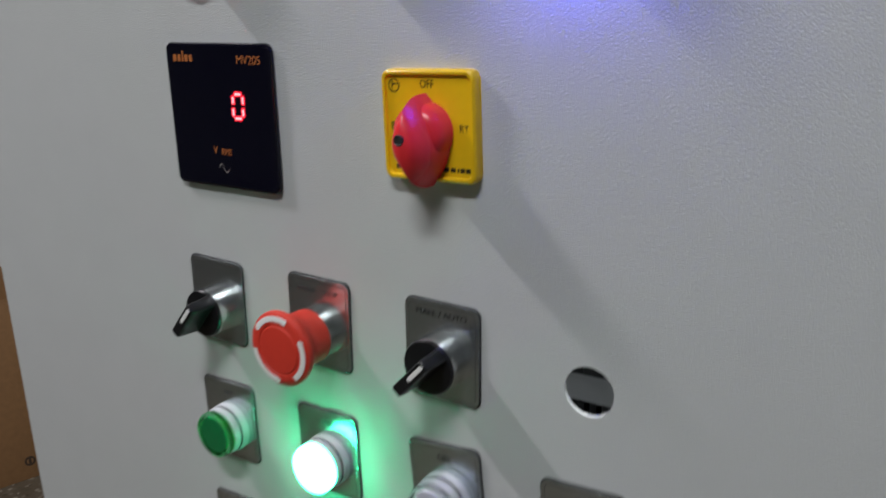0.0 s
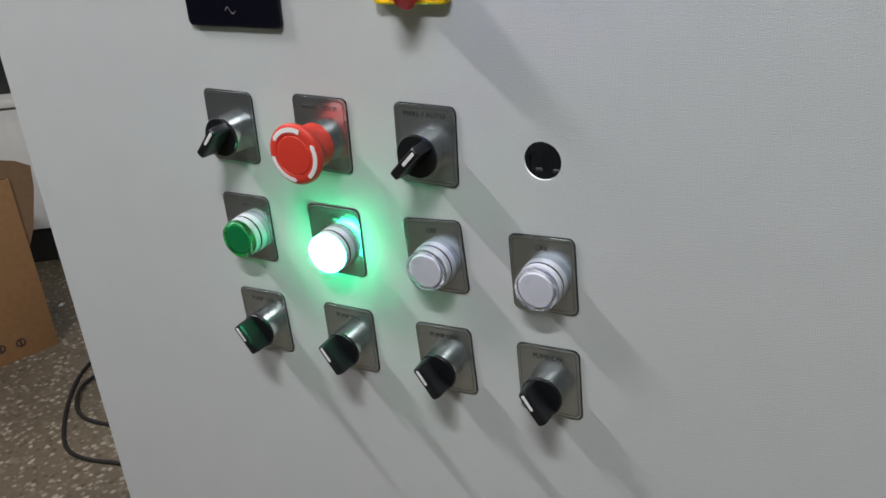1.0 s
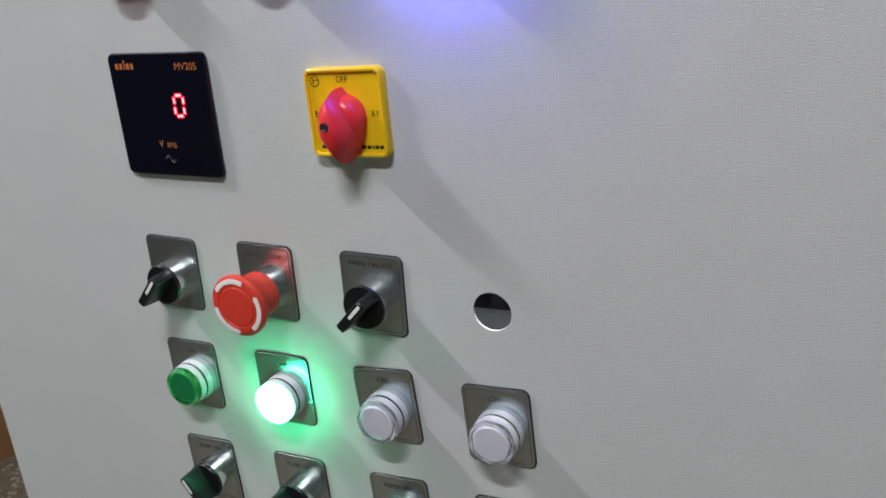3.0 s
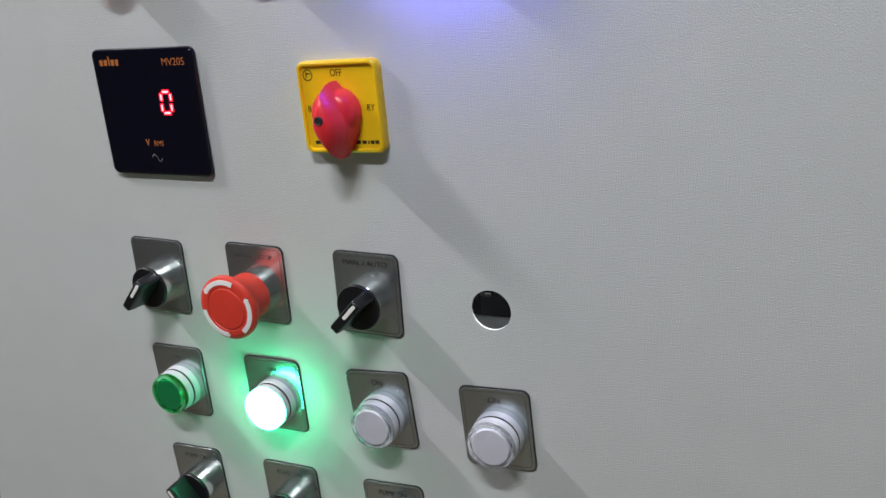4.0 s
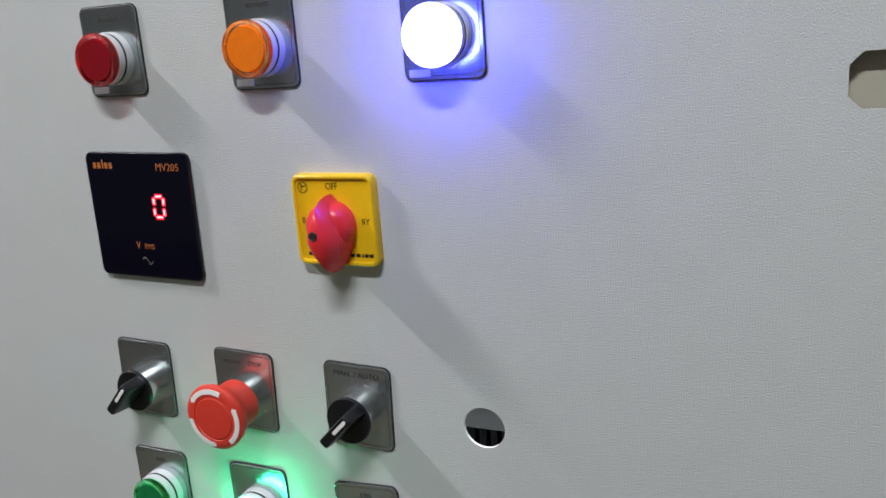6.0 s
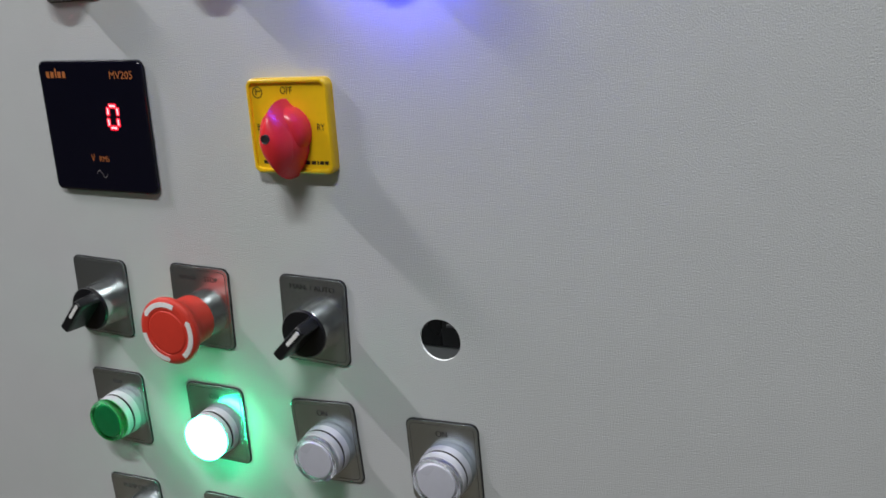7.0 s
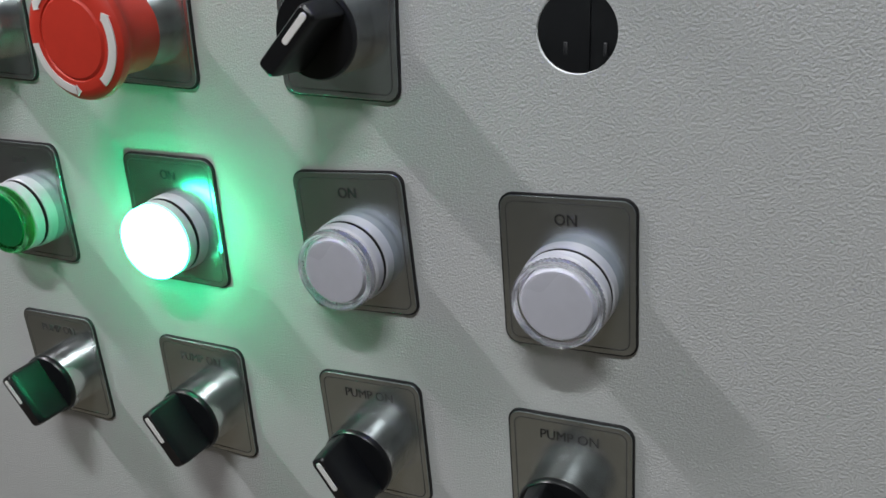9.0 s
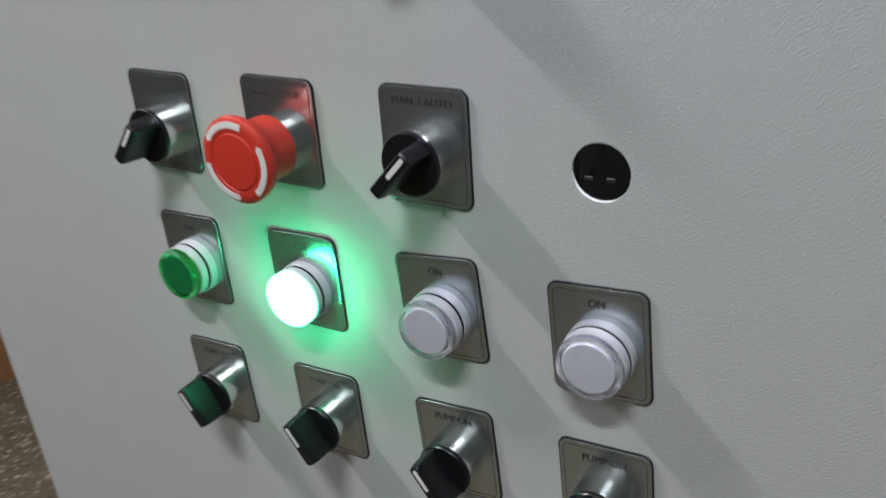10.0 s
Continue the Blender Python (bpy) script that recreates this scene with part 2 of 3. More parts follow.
def lettering(body, size, mat, parent, x, z, d, name="lettering", squeeze=1.0, align="CENTER", thick=0.12):
    """Raised print of the built-in font on a face that looks out of the door; mm."""
    cu = bpy.data.curves.new(name, "FONT")
    cu.body, cu.size, cu.align_x, cu.align_y, cu.extrude = body, size * MM, align, "CENTER", thick * MM
    cu.resolution_u = 3
    tmp = bpy.data.objects.new(name, cu)
    scene.collection.objects.link(tmp)
    bpy.context.view_layer.update()
    me = bpy.data.meshes.new_from_object(tmp)
    bpy.data.objects.remove(tmp)
    me.transform(pose(x * MM, -d * MM, z * MM, 90) @ Matrix.Diagonal((squeeze, 1, 1, 1)))
    me.materials.clear()
    me.materials.append(mat)
    me.name = name
    return part(name, me, mat, parent)


def bar(w, h, x, z, d, mat, parent, name="print_bar"):
    return part(name, slab(w, h, min(w, h) * 0.2, d - 0.1, d + 0.08, x, z, 0.04), mat, parent)


# ---- the room ----
def structure(name, bm, mat, label, category):
    ob = new(name, mesh_from(bm, name, mat))
    return tagged(ob, label, category, kind="structure")


structure("floor", boxed(-6, 4, -5, 6, -0.1, 0.0, 0), TERRAZZO, "speckled brown and cream terrazzo workshop floor", "floor")
structure("ceiling", boxed(-6, 4, -5, 6, 3.0, 3.1, 0), CEILING, "plain pale grey workshop ceiling", "ceiling")
structure("wall_north", boxed(-6.2, 4.2, 6, 6.2, -0.1, 3.1, 0), WALL, "plain grey painted workshop wall", "wall")
structure("wall_south", boxed(-6.2, 4.2, -5.2, -5, -0.1, 3.1, 0), WALL, "plain grey painted workshop wall", "wall")
structure("wall_west", boxed(-6.2, -6, -5, 6, -0.1, 3.1, 0), WALL, "plain grey painted workshop wall", "wall")
structure("wall_east", boxed(4, 4.2, -5, 6, -0.1, 3.1, 0), WALL, "plain grey painted workshop wall", "wall")

# ---- the control cabinet whose door carries the controls ----
LEFT, RIGHT, BOTTOM, TOP = -0.455, 0.345, 0.12, 1.92
HOLE = (-0.0005, 1.368, 0.0112)
OCT = (0.1720, 1.5366, 0.0110, 0.0050)


def sheet_with_openings():
    """The door's skin: one sheet 2 mm thick with a round hole and an eight-sided lock hole."""
    bm = bmesh.new()
    loops = [[(LEFT, BOTTOM), (RIGHT, BOTTOM), (RIGHT, TOP), (LEFT, TOP)]]
    loops.append([(HOLE[0] + HOLE[2] * math.cos(2 * math.pi * i / 48), HOLE[1] + HOLE[2] * math.sin(2 * math.pi * i / 48)) for i in range(48)])
    cx, cz, s, c = OCT
    loops.append([(cx - s + c, cz - s), (cx + s - c, cz - s), (cx + s, cz - s + c), (cx + s, cz + s - c),
                  (cx + s - c, cz + s), (cx - s + c, cz + s), (cx - s, cz + s - c), (cx - s, cz - s + c)])
    edges = []
    for pts in loops:
        vs = [bm.verts.new((x, 0.0, z)) for x, z in pts]
        edges += [bm.edges.new((vs[i], vs[(i + 1) % len(vs)])) for i in range(len(vs))]
    bmesh.ops.triangle_fill(bm, use_beauty=True, use_dissolve=False, edges=edges, normal=(0, -1, 0))
    ret = bmesh.ops.extrude_face_region(bm, geom=bm.faces[:])
    for v in ret["geom"]:
        if isinstance(v, bmesh.types.BMVert):
            v.co.y = 0.0014
    return bm


cabinet = thing("control_cabinet", 0, 0, 0, "light grey powder-coated steel control cabinet with a textured door", "control cabinet")
part("door", sheet_with_openings(), POWDER, cabinet, "textured light grey door with two open cut-outs")
for args in ((LEFT, LEFT + 0.002, 0.002, 0.022, BOTTOM, TOP), (RIGHT - 0.002, RIGHT, 0.002, 0.022, BOTTOM, TOP),
             (LEFT + 0.002, RIGHT - 0.002, 0.002, 0.022, BOTTOM, BOTTOM + 0.002), (LEFT + 0.002, RIGHT - 0.002, 0.002, 0.022, TOP - 0.002, TOP)):
    part("door_flange", boxed(*args, 0.0004), POWDER, cabinet)
part("side_panel", boxed(LEFT + 0.004, LEFT + 0.006, 0.026, 0.6, BOTTOM, TOP, 0), POWDER, cabinet)
part("side_panel", boxed(RIGHT - 0.006, RIGHT - 0.004, 0.026, 0.6, BOTTOM, TOP, 0), POWDER, cabinet)
part("bottom_panel", boxed(LEFT + 0.006, RIGHT - 0.006, 0.026, 0.6, BOTTOM, BOTTOM + 0.002, 0), POWDER, cabinet)
part("back_panel", boxed(LEFT + 0.006, RIGHT - 0.006, 0.598, 0.6, BOTTOM + 0.002, TOP, 0), POWDER, cabinet)
# unseen roof, made as an open frame so the added lamp lights the inside
for args in ((LEFT + 0.006, RIGHT - 0.006, 0.026, 0.07), (LEFT + 0.006, RIGHT - 0.006, 0.52, 0.598), (LEFT + 0.006, LEFT + 0.07, 0.07, 0.52), (RIGHT - 0.07, RIGHT - 0.006, 0.07, 0.52)):
    part("roof_strip", boxed(*args, TOP - 0.002, TOP, 0), POWDER, cabinet)
part("plinth", boxed(LEFT + 0.01, RIGHT - 0.01, 0.02, 0.59, 0.0, BOTTOM, 0.003), DARK, cabinet, "black steel plinth")
part("mounting_plate", boxed(LEFT + 0.03, RIGHT - 0.03, 0.395, 0.398, BOTTOM + 0.05, TOP - 0.08, 0), DARK, cabinet)
part("lock_bracket", boxed(0.15, 0.2, 0.006, 0.008, 1.49, 1.58, 0.0004), PAINT_INSIDE, cabinet, "beige lock bracket behind the cut-out")
duct = part("wire_duct", boxed(LEFT + 0.04, RIGHT - 0.04, 0.35, 0.394, 1.176, 1.203, 0.001), DUCT, cabinet, "grey slotted wiring duct")
for i in range(24):
    part("duct_finger", boxed(-0.3 + i * 0.012, -0.3 + i * 0.012 + 0.007, 0.352, 0.394, 1.13, 1.1755, 0.0005), BLACK, duct)
for i in range(5):
    x0 = -0.33 + i * 0.062
    relay = part("contactor", boxed(x0, x0 + 0.0616, 0.31, 0.394, 1.222, 1.345, 0.0006), BLACK, cabinet)
    for j in range(3):
        part("terminal", boxed(x0 + 0.006 + j * 0.018, x0 + 0.012 + j * 0.018, 0.307, 0.3095, 1.243, 1.246, 0.0003), DULL_METAL, relay)
        part("terminal", boxed(x0 + 0.009 + j * 0.018, x0 + 0.011 + j * 0.018, 0.307, 0.3095, 1.310, 1.318, 0.0003), DULL_METAL, relay)


# ---- the controls ----
def legend(ob, words="", size=4.4, d=1.4, marks=(), ink=None, x=0.0, askew=(0, 0, 0), rise=21.2, squeeze=0.9):
    """Legend plate 40 x 48 mm whose middle is 4 mm above the axis, on a black gasket. askew: mm right, mm up, degrees clockwise."""
    sit = pose(askew[0] * MM, 0, (4 + askew[1]) * MM, 0, askew[2], 0) @ pose(0, 0, -4 * MM)
    part("gasket", slab(41.6, 49.4, 4.5, 0.0, 0.9, 0, 4, 0.15), GASKET, ob).matrix_basis = sit
    plate = part("legend_plate", slab(40.4, 48.2, 4.0, 0.7, d, 0, 4, 0.2), PLATE, ob, "satin grey metal legend plate")
    plate.matrix_basis = sit
    part("engraved_border", frame_ring(37.2, 45.0, 3.0, 0.42, d - 0.1, d + 0.04, 0, 4), PLATE_LINE, plate)
    if words:
        for shift, lift in ((-0.06, 0.0), (0.06, 0.03)):
            lettering(words, size, ink or DARK_INK, plate, x + shift, rise, d + lift, squeeze=squeeze)
    for x, w in marks:
        bar(w, 2.2, x, 21.2, d, FAINT_INK, plate)
    return plate


def collar(ob, mat=STEEL):
    c = part("collar", lathe([(13.4, 1.4), (13.3, 10.9), (13.2, 11.0), (10.5, 11.05), (10.5, 6)]), mat, ob, "polished steel collar")
    return c


def lever_mesh():
    """A grip across the knob: narrow fin, tapered towards its front."""
    loops = []
    for half, w, d in ((12.4, 4.1, 12.5), (12.4, 3.6, 16.0), (12.3, 3.2, 24.0), (11.9, 2.9, 26.6), (11.2, 2.4, 27.3)):
        loops.append((rounded_loop(2 * w, 2 * half, min(w * 0.5, 1.6), 0, 0, 4), d))
    return loft(loops)


def selector(x, z, label, words="", size=4.4, turn=45.0, ink=None, askew=(0, 0, 0), rise=21.2, squeeze=0.9):
    ob = thing("selector_switch", x, 0, z, label, "selector switch", "selector switches on the door")
    legend(ob, words, size, ink=ink, askew=askew, rise=rise, squeeze=squeeze)
    collar(ob)
    knob = part("knob", lathe([(11.6, 10.4), (13.35, 11.08), (13.45, 11.4), (13.4, 12.4), (12.8, 13.2), (0, 13.6)]), BLACK, ob, "black plastic knob")
    lev = part("lever", lever_mesh(), BLACK, knob)
    lev.matrix_basis = pose(0, 0, 0, 0, turn, 0)
    line = part("pointer_line", slab(2.1, 11.4, 1.0, 26.9, 27.55, 0, 4.9, 0.15), WHITE, knob, "white pointer line")
    line.matrix_basis = pose(0, 0, 0, 0, turn, 0)
    return ob


def ribbed(r, d0, d1, n=72, depth=0.22):
    """A short grip ring with fine ribs."""
    a = [((r - (depth if i % 2 else 0)) * math.cos(2 * math.pi * i / (2 * n)), (r - (depth if i % 2 else 0)) * math.sin(2 * math.pi * i / (2 * n))) for i in range(2 * n)]
    b = [((r - 1.0) * math.cos(2 * math.pi * i / (2 * n)), (r - 1.0) * math.sin(2 * math.pi * i / (2 * n))) for i in range(2 * n)]
    return loft([(b, d0), (a, d0), (a, d1), (b, d1)], False, False)


def button(name, x, z, label, category, words, core, glass, group, marks=(), big=1.06, askew=(0, 0, 0)):
    """Push button or lamp: plate, collar, black ring as gap shade, seat, and a lens cap over a core; glass None is one
    solid lens.
    """
    ob = thing(name, x, 0, z, label, category, group)
    legend(ob, words, 5.0, marks=marks, askew=askew)
    part("collar", lathe([(14.5, 1.4), (14.4, 5.3), (14.1, 5.7), (12.6, 5.8), (12.6, 5.0)]), COLLAR_WHITE, ob, "pale grey plastic collar")
    # black ring over the collar's front draws the shaded gap below the seat
    part("groove_shade", lathe([(13.95, 5.75), (13.9, 5.95), (12.45, 5.95), (12.45, 7.4)]), GASKET, ob)
    part("lens_seat", lathe([(12.2, 7.1), (13.9, 7.15), (13.9, 10.6), (13.3, 11.1), (11.5, 11.1)]), COLLAR_WHITE, ob)

    def cut(rows):
        return lathe([(q * big, h) for q, h in rows], 56)
    if glass:
        part("diffuser", cut([(10.6, 8.5), (10.6, 13.4), (10.3, 14.2)] + [(10.0 - 0.62 * k, 15.0 + 0.015 * k + (0.12 if k % 2 else 0.0)) for k in range(16)] + [(0, 15.25)]), core, ob)
        cap = part("lens", cut([(12.5, 11.1), (12.6, 15.0), (12.3, 15.8), (11.8, 16.0), (11.5, 15.8), (11.3, 10.8)]), glass, ob, "see-through plastic lens rim")
        part("grip_ring", ribbed(12.95 * big, 12.2, 14.6, 60, 0.4), glass, ob)
        cap.visible_shadow = False
    else:
        part("lens", cut([(12.6, 11.0), (12.8, 14.5), (12.4, 15.5), (11.5, 16.1), (10.8, 15.9), (10.4, 15.5), (6, 15.8), (0, 15.9)]), core, ob)
    return ob


COLS = (-0.2255, -0.150, -0.0742, -0.0008)
ROW_P, ROW_B, ROW_C = 1.3680, 1.2945, 1.2195
selector(COLS[0], ROW_P, "black selector switch with a steel collar on a satin plate", turn=42, askew=(0.4, 0.3, 2.2))
selector(COLS[2], ROW_P, "black two-position selector switch, its plate marked for manual and automatic", "MAN. / AUTO", 4.3, 45, askew=(0.3, -0.4, 1.7), rise=22.4, squeeze=1.08)
for i, (x, askew) in enumerate(zip(COLS, ((-0.5, -0.3, -1.5), (0.7, 0.3, -0.4), (1.3, 0.6, -2.8), (1.0, 0.8, -2.0)))):
    dim = i < 2
    selector(x, ROW_C, "black pump selector switch turned to the off side" if not dim else "black selector switch with green light on its grip",
             "PUMP ON", 5.0, -34, FAINT_INK if dim else DARK_INK, askew)

button("push_button", COLS[0], ROW_B, "unlit green illuminated push button on a satin plate", "push button", "", GREEN_LENS, GREEN_GLASS, "illuminated push buttons", ((0, 7),))
button("push_button", COLS[1], ROW_B, "lit green illuminated push button glowing brightly", "push button", "ON", GREEN_LIT, None, "illuminated push buttons")
for x, askew in zip(COLS[2:], ((0.1, 0.6, -3.8), (-0.9, -0.5, -2.3))):
    button("push_button", x, ROW_B, "unlit white push button with a clear ribbed lens", "push button", "ON", MILKY, CLEAR, "illuminated push buttons", askew=askew)

ROW_L = 1.5650
for x, core, glass, label in ((-0.2085, RED_LENS, RED_GLASS, "unlit red pilot lamp on a satin plate"), (-0.1085, AMBER_LENS, AMBER_GLASS, "unlit amber pilot lamp on a satin plate"),
                              (-0.0080, BLUE_LIT, None, "lit blue pilot lamp glowing brightly")):
    ob = button("pilot_lamp", x, ROW_L, label, "pilot lamp", "", core, glass, "pilot lamps in the top row", ((0, 14),), 1.1)
    part("label_strip", slab(11, 3.6, 0.5, 1.35, 1.8, -12.5, -17.0, 0.1), DUCT, ob, "pale label strip under the lens")


def emergency_stop(x, z):
    ob = thing("emergency_stop", x, 0, z, "red mushroom emergency stop button with white turn arrows", "stop button")
    legend(ob, "STOP", 4.4, marks=((-8, 12),), ink=FAINT_INK, x=8.5, askew=(0.4, 0.4, 2.0))
    collar(ob)
    head = part("mushroom_head", lathe([(11.5, 7.5), (14.0, 8.4), (14.1, 15.0), (14.8, 19.5), (16.4, 23.6), (18.9, 26.2), (19.5, 27.8), (19.2, 29.4),
                                        (18.0, 30.5), (15.6, 31.0), (13.2, 31.0), (12.9, 30.6), (12.5, 30.8), (12.0, 31.2), (0, 31.8)], 64), STOP_RED, ob)
    for k in range(3):
        a = 66 + 120 * k
        part("turn_arrow", lathe([(14.7, 30.8), (14.7, 31.2), (15.8, 31.2), (17.5, 30.95), (17.5, 30.4)], 20, (0, 0), a, a + 76), WHITE, head, "white curved arrow")
        tip = bmesh.new()
        pts = [(14.2, a + 76), (18.1, a + 76), (16.1, a + 83)]
        vs = [tip.verts.new((r * math.cos(radians(q)) * MM, -(31.2 - 0.17 * max(0, r - 15.4)) * MM, r * math.sin(radians(q)) * MM)) for r, q in pts]
        f = tip.faces.new(vs)
        ex = bmesh.ops.extrude_face_region(tip, geom=[f])
        for v in ex["geom"]:
            if isinstance(v, bmesh.types.BMVert):
                v.co.y += 0.0006
        part("arrow_head", tip, WHITE, head)
    return ob


emergency_stop(COLS[1], ROW_P)


def voltmeter(x, z):
    ob = thing("voltmeter", x, 0, z, "glossy black square digital panel voltmeter showing a red zero", "panel meter")
    w, h = 76.6, 74.6
    part("housing", loft([(rounded_loop(w - 3, h - 3, 3.6), 0), (rounded_loop(w - 0.4, h - 0.4, 4.0), 0.7), (rounded_loop(w, h, 4.2), 1.3), (rounded_loop(w - 0.3, h - 0.3, 4.1), 2.2),
                          (rounded_loop(w - 1.2, h - 1.2, 3.7), 2.9), (rounded_loop(w - 3, h - 3, 2.8), 3.2)]), METER, ob)
    d = 3.2
    lettering("MV205", 6.1, ORANGE_INK, ob, 23.2, 28.9, d, "model_number", 0.97)
    for bx, bw, bh in ((-29.6, 2.6, 3.6), (-26.2, 2.4, 3.6), (-23.4, 1.1, 5.4), (-20.8, 2.6, 3.6), (-17.4, 2.4, 3.6)):
        bar(bw, bh, bx - 1.4, 29.4 + (bh - 3.6) / 2, d, ORANGE_INK, ob, "maker_mark")
    lettering("V", 5.8, ORANGE_INK, ob, -6.2, -17.6, d, "unit_print", 0.85)
    lettering("RMS", 4.6, ORANGE_INK, ob, 2.2, -18.0, d, "unit_print", 0.9)
    wave = bmesh.new()
    top, low = [], []
    for i in range(25):
        u = i / 24
        zc = -26.6 + 2.0 * math.sin(2 * math.pi * u)
        top.append(wave.verts.new(((-4.8 + 8.0 * u) * MM, -(d + 0.1) * MM, (zc + 0.3) * MM)))
        low.append(wave.verts.new(((-4.8 + 8.0 * u) * MM, -(d + 0.1) * MM, (zc - 0.3) * MM)))
    for i in range(24):
        wave.faces.new((top[i], top[i + 1], low[i + 1], low[i]))
    part("wave_sign", wave, GREY_INK, ob)
    cx, cz, sw, sh, t = 13.5, 6.2, 7.0, 12.2, 2.0
    for px, pz, horizontal in ((0, sh / 2, 1), (0, -sh / 2, 1), (-sw / 2, sh / 4, 0), (sw / 2, sh / 4, 0), (-sw / 2, -sh / 4, 0), (sw / 2, -sh / 4, 0)):
        lw, lh = (sw - t * 0.9, t) if horizontal else (t, sh / 2 - t * 0.9)
        slant = 0.06 * pz
        # the segment is drawn wider to hold its halo; the pale core sits on top
        seg = part("digit_segment", slab(lw + 0.8, lh + 0.8, 0.8, d - 0.05, d + 0.1, cx + px + slant, cz + pz, 0.05), RED_HALO, ob, "glowing red segment widened by its halo")
        part("segment_core", slab(lw - 0.8, lh - 0.8, 0.35, d + 0.1, d + 0.16, cx + px + slant, cz + pz, 0.02), RED_SEGMENT, seg)
    return ob


voltmeter(-0.2048, 1.4756).matrix_basis @= pose(0, 0, 0, 0, 1.1, 0)


def lens_outline(hw, half, n=20, r=0.0):
    pts = []
    for i in range(n):
        v = -half + 2 * half * i / n
        pts.append((hw * (1 - (v / half) ** 2) ** 1.05, v))
    for i in range(n):
        v = half - 2 * half * i / n
        pts.append((-hw * (1 - (v / half) ** 2) ** 1.05, v))
    return pts


def rotary(x, z):
    ob = thing("rotary_switch", x, 0, z, "yellow square rotary switch with a red pointed grip turned to OFF", "rotary switch")
    w = 48.0
    part("switch_plate", loft([(rounded_loop(w, w, 4.4), 0), (rounded_loop(w, w, 4.4), 4.2), (rounded_loop(w - 0.8, w - 0.8, 4.0), 5.3), (rounded_loop(w - 2.2, w - 2.2, 3.5), 5.8),
                               (rounded_loop(w - 4.2, w - 4.2, 3.0), 5.7), (rounded_loop(w - 5.2, w - 5.2, 2.8), 4.4)]), YELLOW, ob, "glossy yellow plastic plate with a raised rim")
    d = 4.4
    lettering("OFF", 5.2, BROWN_INK, ob, -0.3, 17.6, d, "position_print", 0.8)
    lettering("RY", 4.8, BROWN_INK, ob, 17.9, -0.6, d, "position_print", 0.8)
    lettering("B", 4.6, BROWN_INK, ob, -19.0, -0.6, d, "position_print", 0.8)
    mark = part("maker_mark", frame_ring(6.0, 6.0, 3.0, 0.5, d - 0.1, d + 0.1, -17.6, 17.0), BROWN_INK, ob)
    bar(0.6, 3.4, -18.5, 17.3, d, BROWN_INK, mark, "maker_mark_stroke")
    bar(2.6, 0.6, -16.9, 17.6, d, BROWN_INK, mark, "maker_mark_stroke")
    for bx, bw in ((8.2, 3.0), (11.8, 2.6), (14.4, 1.0), (16.6, 2.4), (19.4, 2.4), (-16.5, 3.4), (-12.5, 3.0)):
        bar(bw, 1.9, bx, -18.3, d, BROWN_INK, ob)
    knob = part("grip_base", lathe([(12.7, 4.4), (12.9, 6.0), (12.9, 9.5), (12.5, 12.0), (11.5, 14.2), (9.7, 16.0), (6.2, 17.4), (3.0, 17.9), (0, 18.0)], 56, (-0.2, -2.2)), RED, ob, "red plastic grip base")
    rows = ((10.2, 19.8, 5.0), (9.9, 19.9, 8.0), (9.5, 19.7, 11.5), (8.8, 19.0, 15.0), (8.0, 17.6, 18.2), (7.1, 15.8, 21.0), (6.0, 13.6, 23.3), (5.1, 10.8, 25.2), (3.9, 7.6, 26.4), (2.2, 4.0, 27.1), (0.8, 1.4, 27.3))
    part("grip", loft([([(x - 0.4 - 0.06 * (z - 19), z - 5.8) for x, z in lens_outline(hw, half)], h) for hw, half, h in rows]), RED, knob, "pointed red grip", 70)
    # no hole is cut: a dark disc gives the screw recess its shade
    part("recess_shade_disc", lathe([(2.4, 25.5), (2.4, 27.5), (2.0, 27.7), (1.7, 27.38), (0, 27.36)], 24, (0.5, -3.0)), DARK, knob, "dark raised disc in place of a shaded screw recess")
    return ob


rotary(-0.0739, 1.4768)

# ---- floor space beside the cabinet ----


def carton():
    ob = thing("cardboard_box", -2.515, 1.24, 0, "open brown cardboard box with faded print, standing on the floor", "box", turn=-17)
    t = 0.006
    w, dp, h = 0.45, 0.75, 0.66
    # the near face runs along local -y from the base corner
    part("front_panel", boxed(-t, 0, -dp, 0, 0, h, 0.001), CARTON, ob)
    part("back_panel", boxed(-w, -w + t, -dp, 0, 0, h, 0.001), CARTON, ob)
    part("end_panel", boxed(-w + t, -t, -t, 0, 0, h, 0.001), CARTON, ob)
    part("end_panel", boxed(-w + t, -t, -dp, -dp + t, 0, h, 0.001), CARTON, ob)
    part("bottom_panel", boxed(-w + t, -t, -dp + t, -t, 0, t, 0.001), CARTON, ob)
    torn = bmesh.new()
    face = torn.faces.new([torn.verts.new((-0.012, y, z)) for y, z in ((0.001, h - 0.27), (0.035, h - 0.2), (0.075, h - 0.06), (0.085, h + 0.02), (0.04, h + 0.05), (-0.02, h + 0.07), (-0.06, h + 0.001), (0.001, h + 0.001))])
    for v in bmesh.ops.extrude_face_region(torn, geom=[face])["geom"]:
        if isinstance(v, bmesh.types.BMVert):
            v.co.x -= 0.005
    part("torn_flap", torn, CARTON_DARK, ob, "dull brown torn flap bent outwards")
    for yc, zc in ((-0.125, 0.062), (-0.195, 0.066)):
        mark = part("print_mark", lathe([(11, 0.0), (11, 0.5), (18, 0.5), (18, 0.0)], 20), FADED_INK, ob, "faded round handling mark")
        mark.matrix_basis = pose(0.0003, yc, zc, 0, 0, 90)
        part("print_bar", slab(9, 22, 1, 0.0, 0.6), FADED_INK, mark)
    return ob


carton()


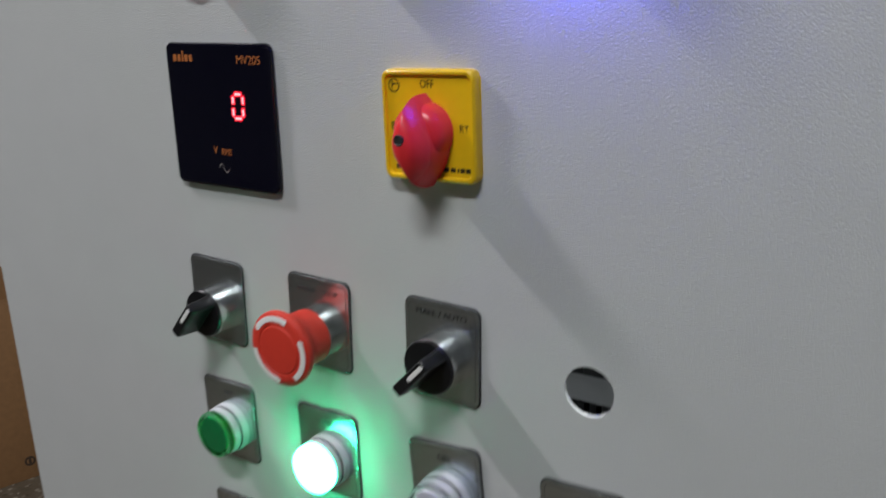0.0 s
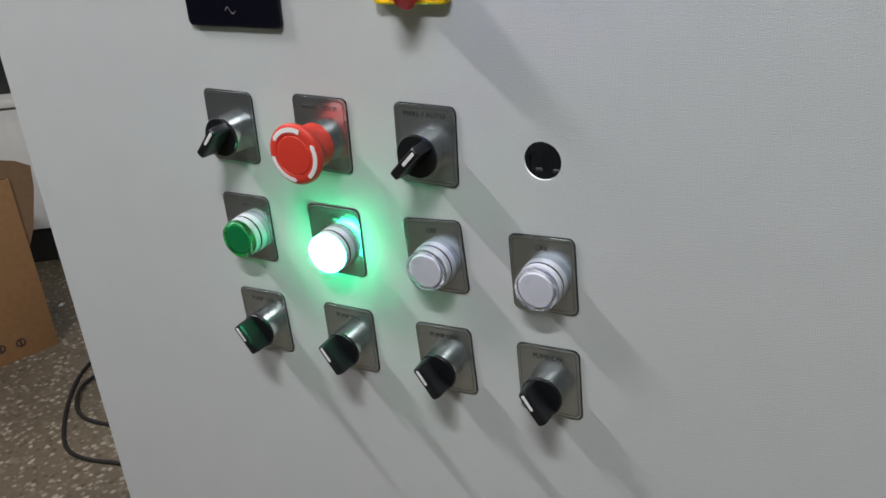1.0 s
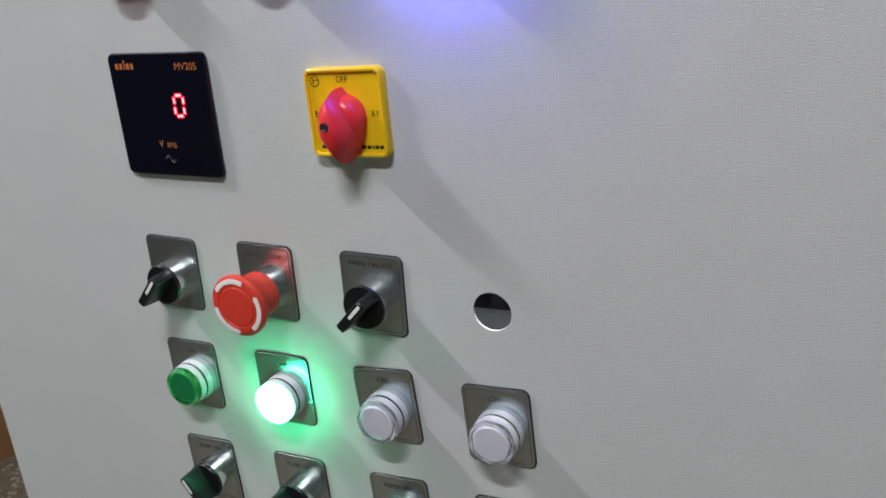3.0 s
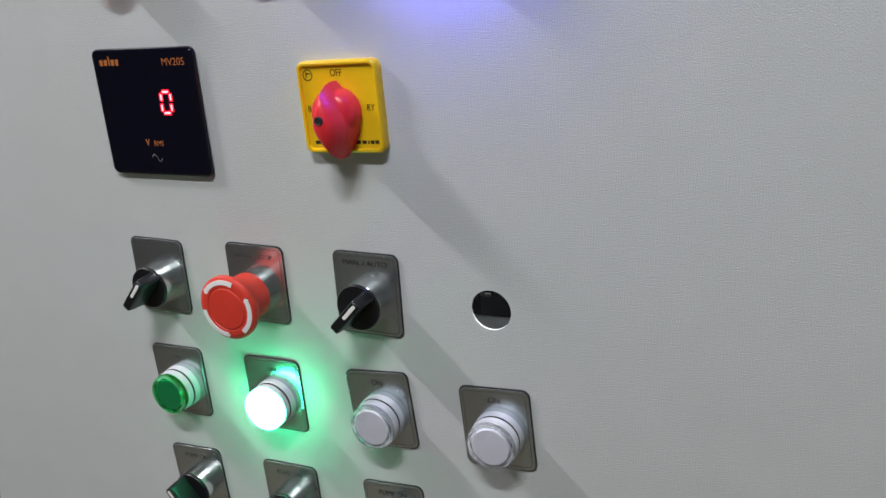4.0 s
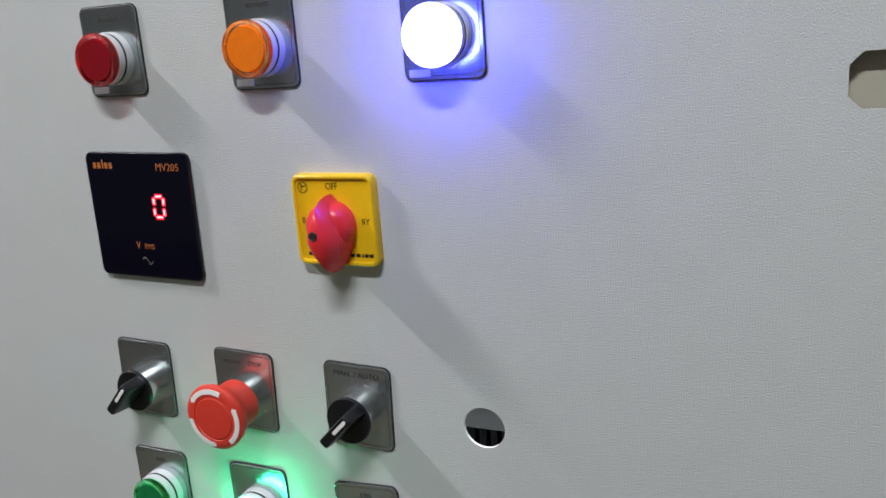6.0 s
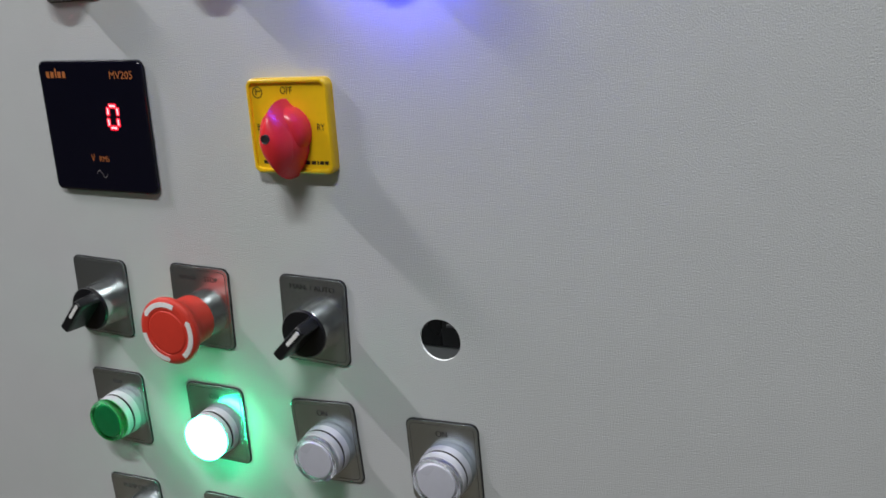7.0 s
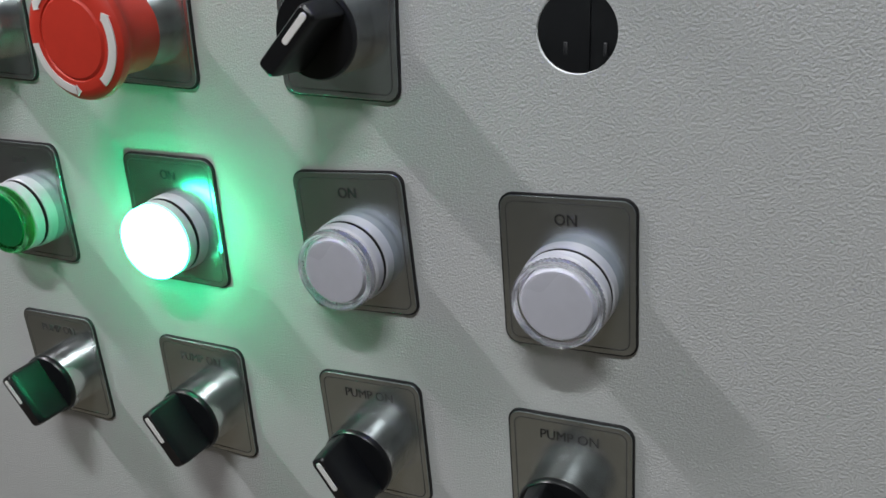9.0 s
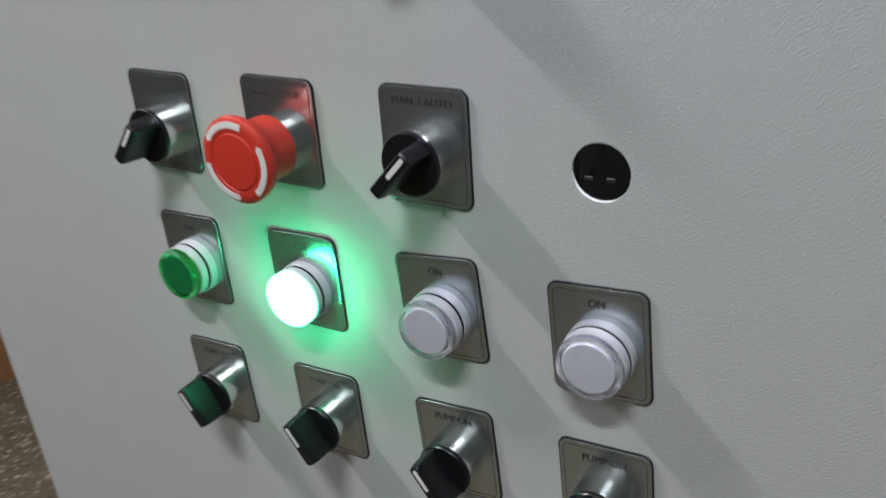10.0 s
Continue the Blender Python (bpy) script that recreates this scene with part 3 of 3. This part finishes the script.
def paper_scrap():
    """A small crumpled bit of paper."""
    rnd = random.Random(5)
    bm = bmesh.new()
    grid = [[bm.verts.new((0.004 * (i - 2) + rnd.uniform(-0.0015, 0.0015), 0.006 * (j - 2) + rnd.uniform(-0.0015, 0.0015), 0.001 + abs(rnd.gauss(0, 0.004)))) for j in range(5)] for i in range(5)]
    for i in range(4):
        for j in range(4):
            bm.faces.new((grid[i][j], grid[i + 1][j], grid[i + 1][j + 1], grid[i][j + 1]))
    ob = new("paper_scrap", mesh_from(bm, "paper_scrap", WHITE))
    ob.matrix_basis = pose(-2.775, 1.46, 0.0, 0, 0, 25)
    solid = ob.modifiers.new("thickness", "SOLIDIFY")
    solid.thickness, solid.offset = 0.0006, 1
    return tagged(ob, "small crumpled scrap of white paper on the floor", "paper scrap")


paper_scrap()


def cable_loop(points, radius, name, label):
    cu = bpy.data.curves.new(name, "CURVE")
    cu.dimensions, cu.bevel_depth, cu.bevel_resolution, cu.resolution_u = "3D", radius, 4, 12
    sp = cu.splines.new("NURBS")
    sp.points.add(len(points) - 1)
    for p, (x, y, z) in zip(sp.points, points):
        p.co = (x - 0.026, y - 0.015, z, 1)
    sp.use_endpoint_u, sp.order_u = True, 4
    tmp = bpy.data.objects.new(name, cu)
    scene.collection.objects.link(tmp)
    bpy.context.view_layer.update()
    me = bpy.data.meshes.new_from_object(tmp)
    bpy.data.objects.remove(tmp)
    me.materials.clear()
    me.materials.append(CABLE)
    for p in me.polygons:
        p.use_smooth = True
    return tagged(new(name, me), label, "cable")


R = 0.0064
cable_loop([(-1.2, 0.80, R), (-1.5, 0.85, R), (-1.68, 0.84, R), (-1.78, 0.80, R), (-1.90, 0.80, R), (-2.02, 0.90, R), (-2.12, 1.00, R), (-2.21, 1.11, R), (-2.27, 1.24, R), (-2.22, 1.40, R), (-2.05, 1.48, R), (-1.8, 1.42, R), (-1.5, 1.37, R)],
           R, "power_cable", "thick black power cable coiled on the floor")
cable_loop([(-1.6, 1.0, R), (-1.85, 0.96, R), (-1.96, 0.935, R), (-2.05, 0.97, R), (-2.115, 1.035, 3 * R), (-2.17, 1.13, R), (-2.10, 1.26, R), (-1.95, 1.31, R), (-1.75, 1.25, R), (-1.5, 1.22, R)],
           R, "power_cable", "inner loop of black power cable on the floor")


def low_cabinet():
    ob = thing("enclosure", -3.08, 1.82, 0, "pale grey sheet-metal enclosure standing on a black plinth", "enclosure", turn=35)
    part("plinth", boxed(-0.9, 0.9, 0.03, 0.5, 0, 0.17, 0.004), DARK, ob, "black plinth")
    part("body", boxed(-0.92, 0.92, 0.0, 0.52, 0.17, 0.725, 0.006), SHEET, ob)
    part("lid", boxed(-0.94, 0.94, -0.02, 0.54, 0.735, 0.77, 0.005), SHEET, ob, "pale lid with a shadow gap below")
    # black strip fills the gap under the lid in place of its shadow
    part("lid_gap_shade", boxed(-0.9, 0.9, 0.02, 0.5, 0.7245, 0.7355, 0), GASKET, ob)
    return ob


low_cabinet()
crate = thing("equipment_case", -3.137, 1.90, 0.77, "black equipment case lying on the pale enclosure", "case", turn=35)
part("case_body", boxed(-0.8, 0.8, 0.0, 0.36, 0, 0.42, 0.02), DARK, crate)
part("case_lid", boxed(-0.81, 0.81, -0.01, 0.37, 0.424, 0.55, 0.02), DARK, crate)

# ---- ceiling battens above the tubes, and above the added fill lamps too ----
for x, y, z, watts, length, colour, turn in TUBES_AND_FILLS:
    ob = thing("lamp_fitting", x, y, 3.0, "white ceiling batten added unseen above a lamp", "ceiling light", "ceiling battens", turn)
    part("batten", boxed(-0.04, 0.04, -0.63, 0.63, -0.06, 0.0, 0.004), SHEET, ob)
    part("reflector", boxed(-0.07, 0.07, -0.63, 0.63, -0.068, -0.0605, 0.001), SHEET, ob)
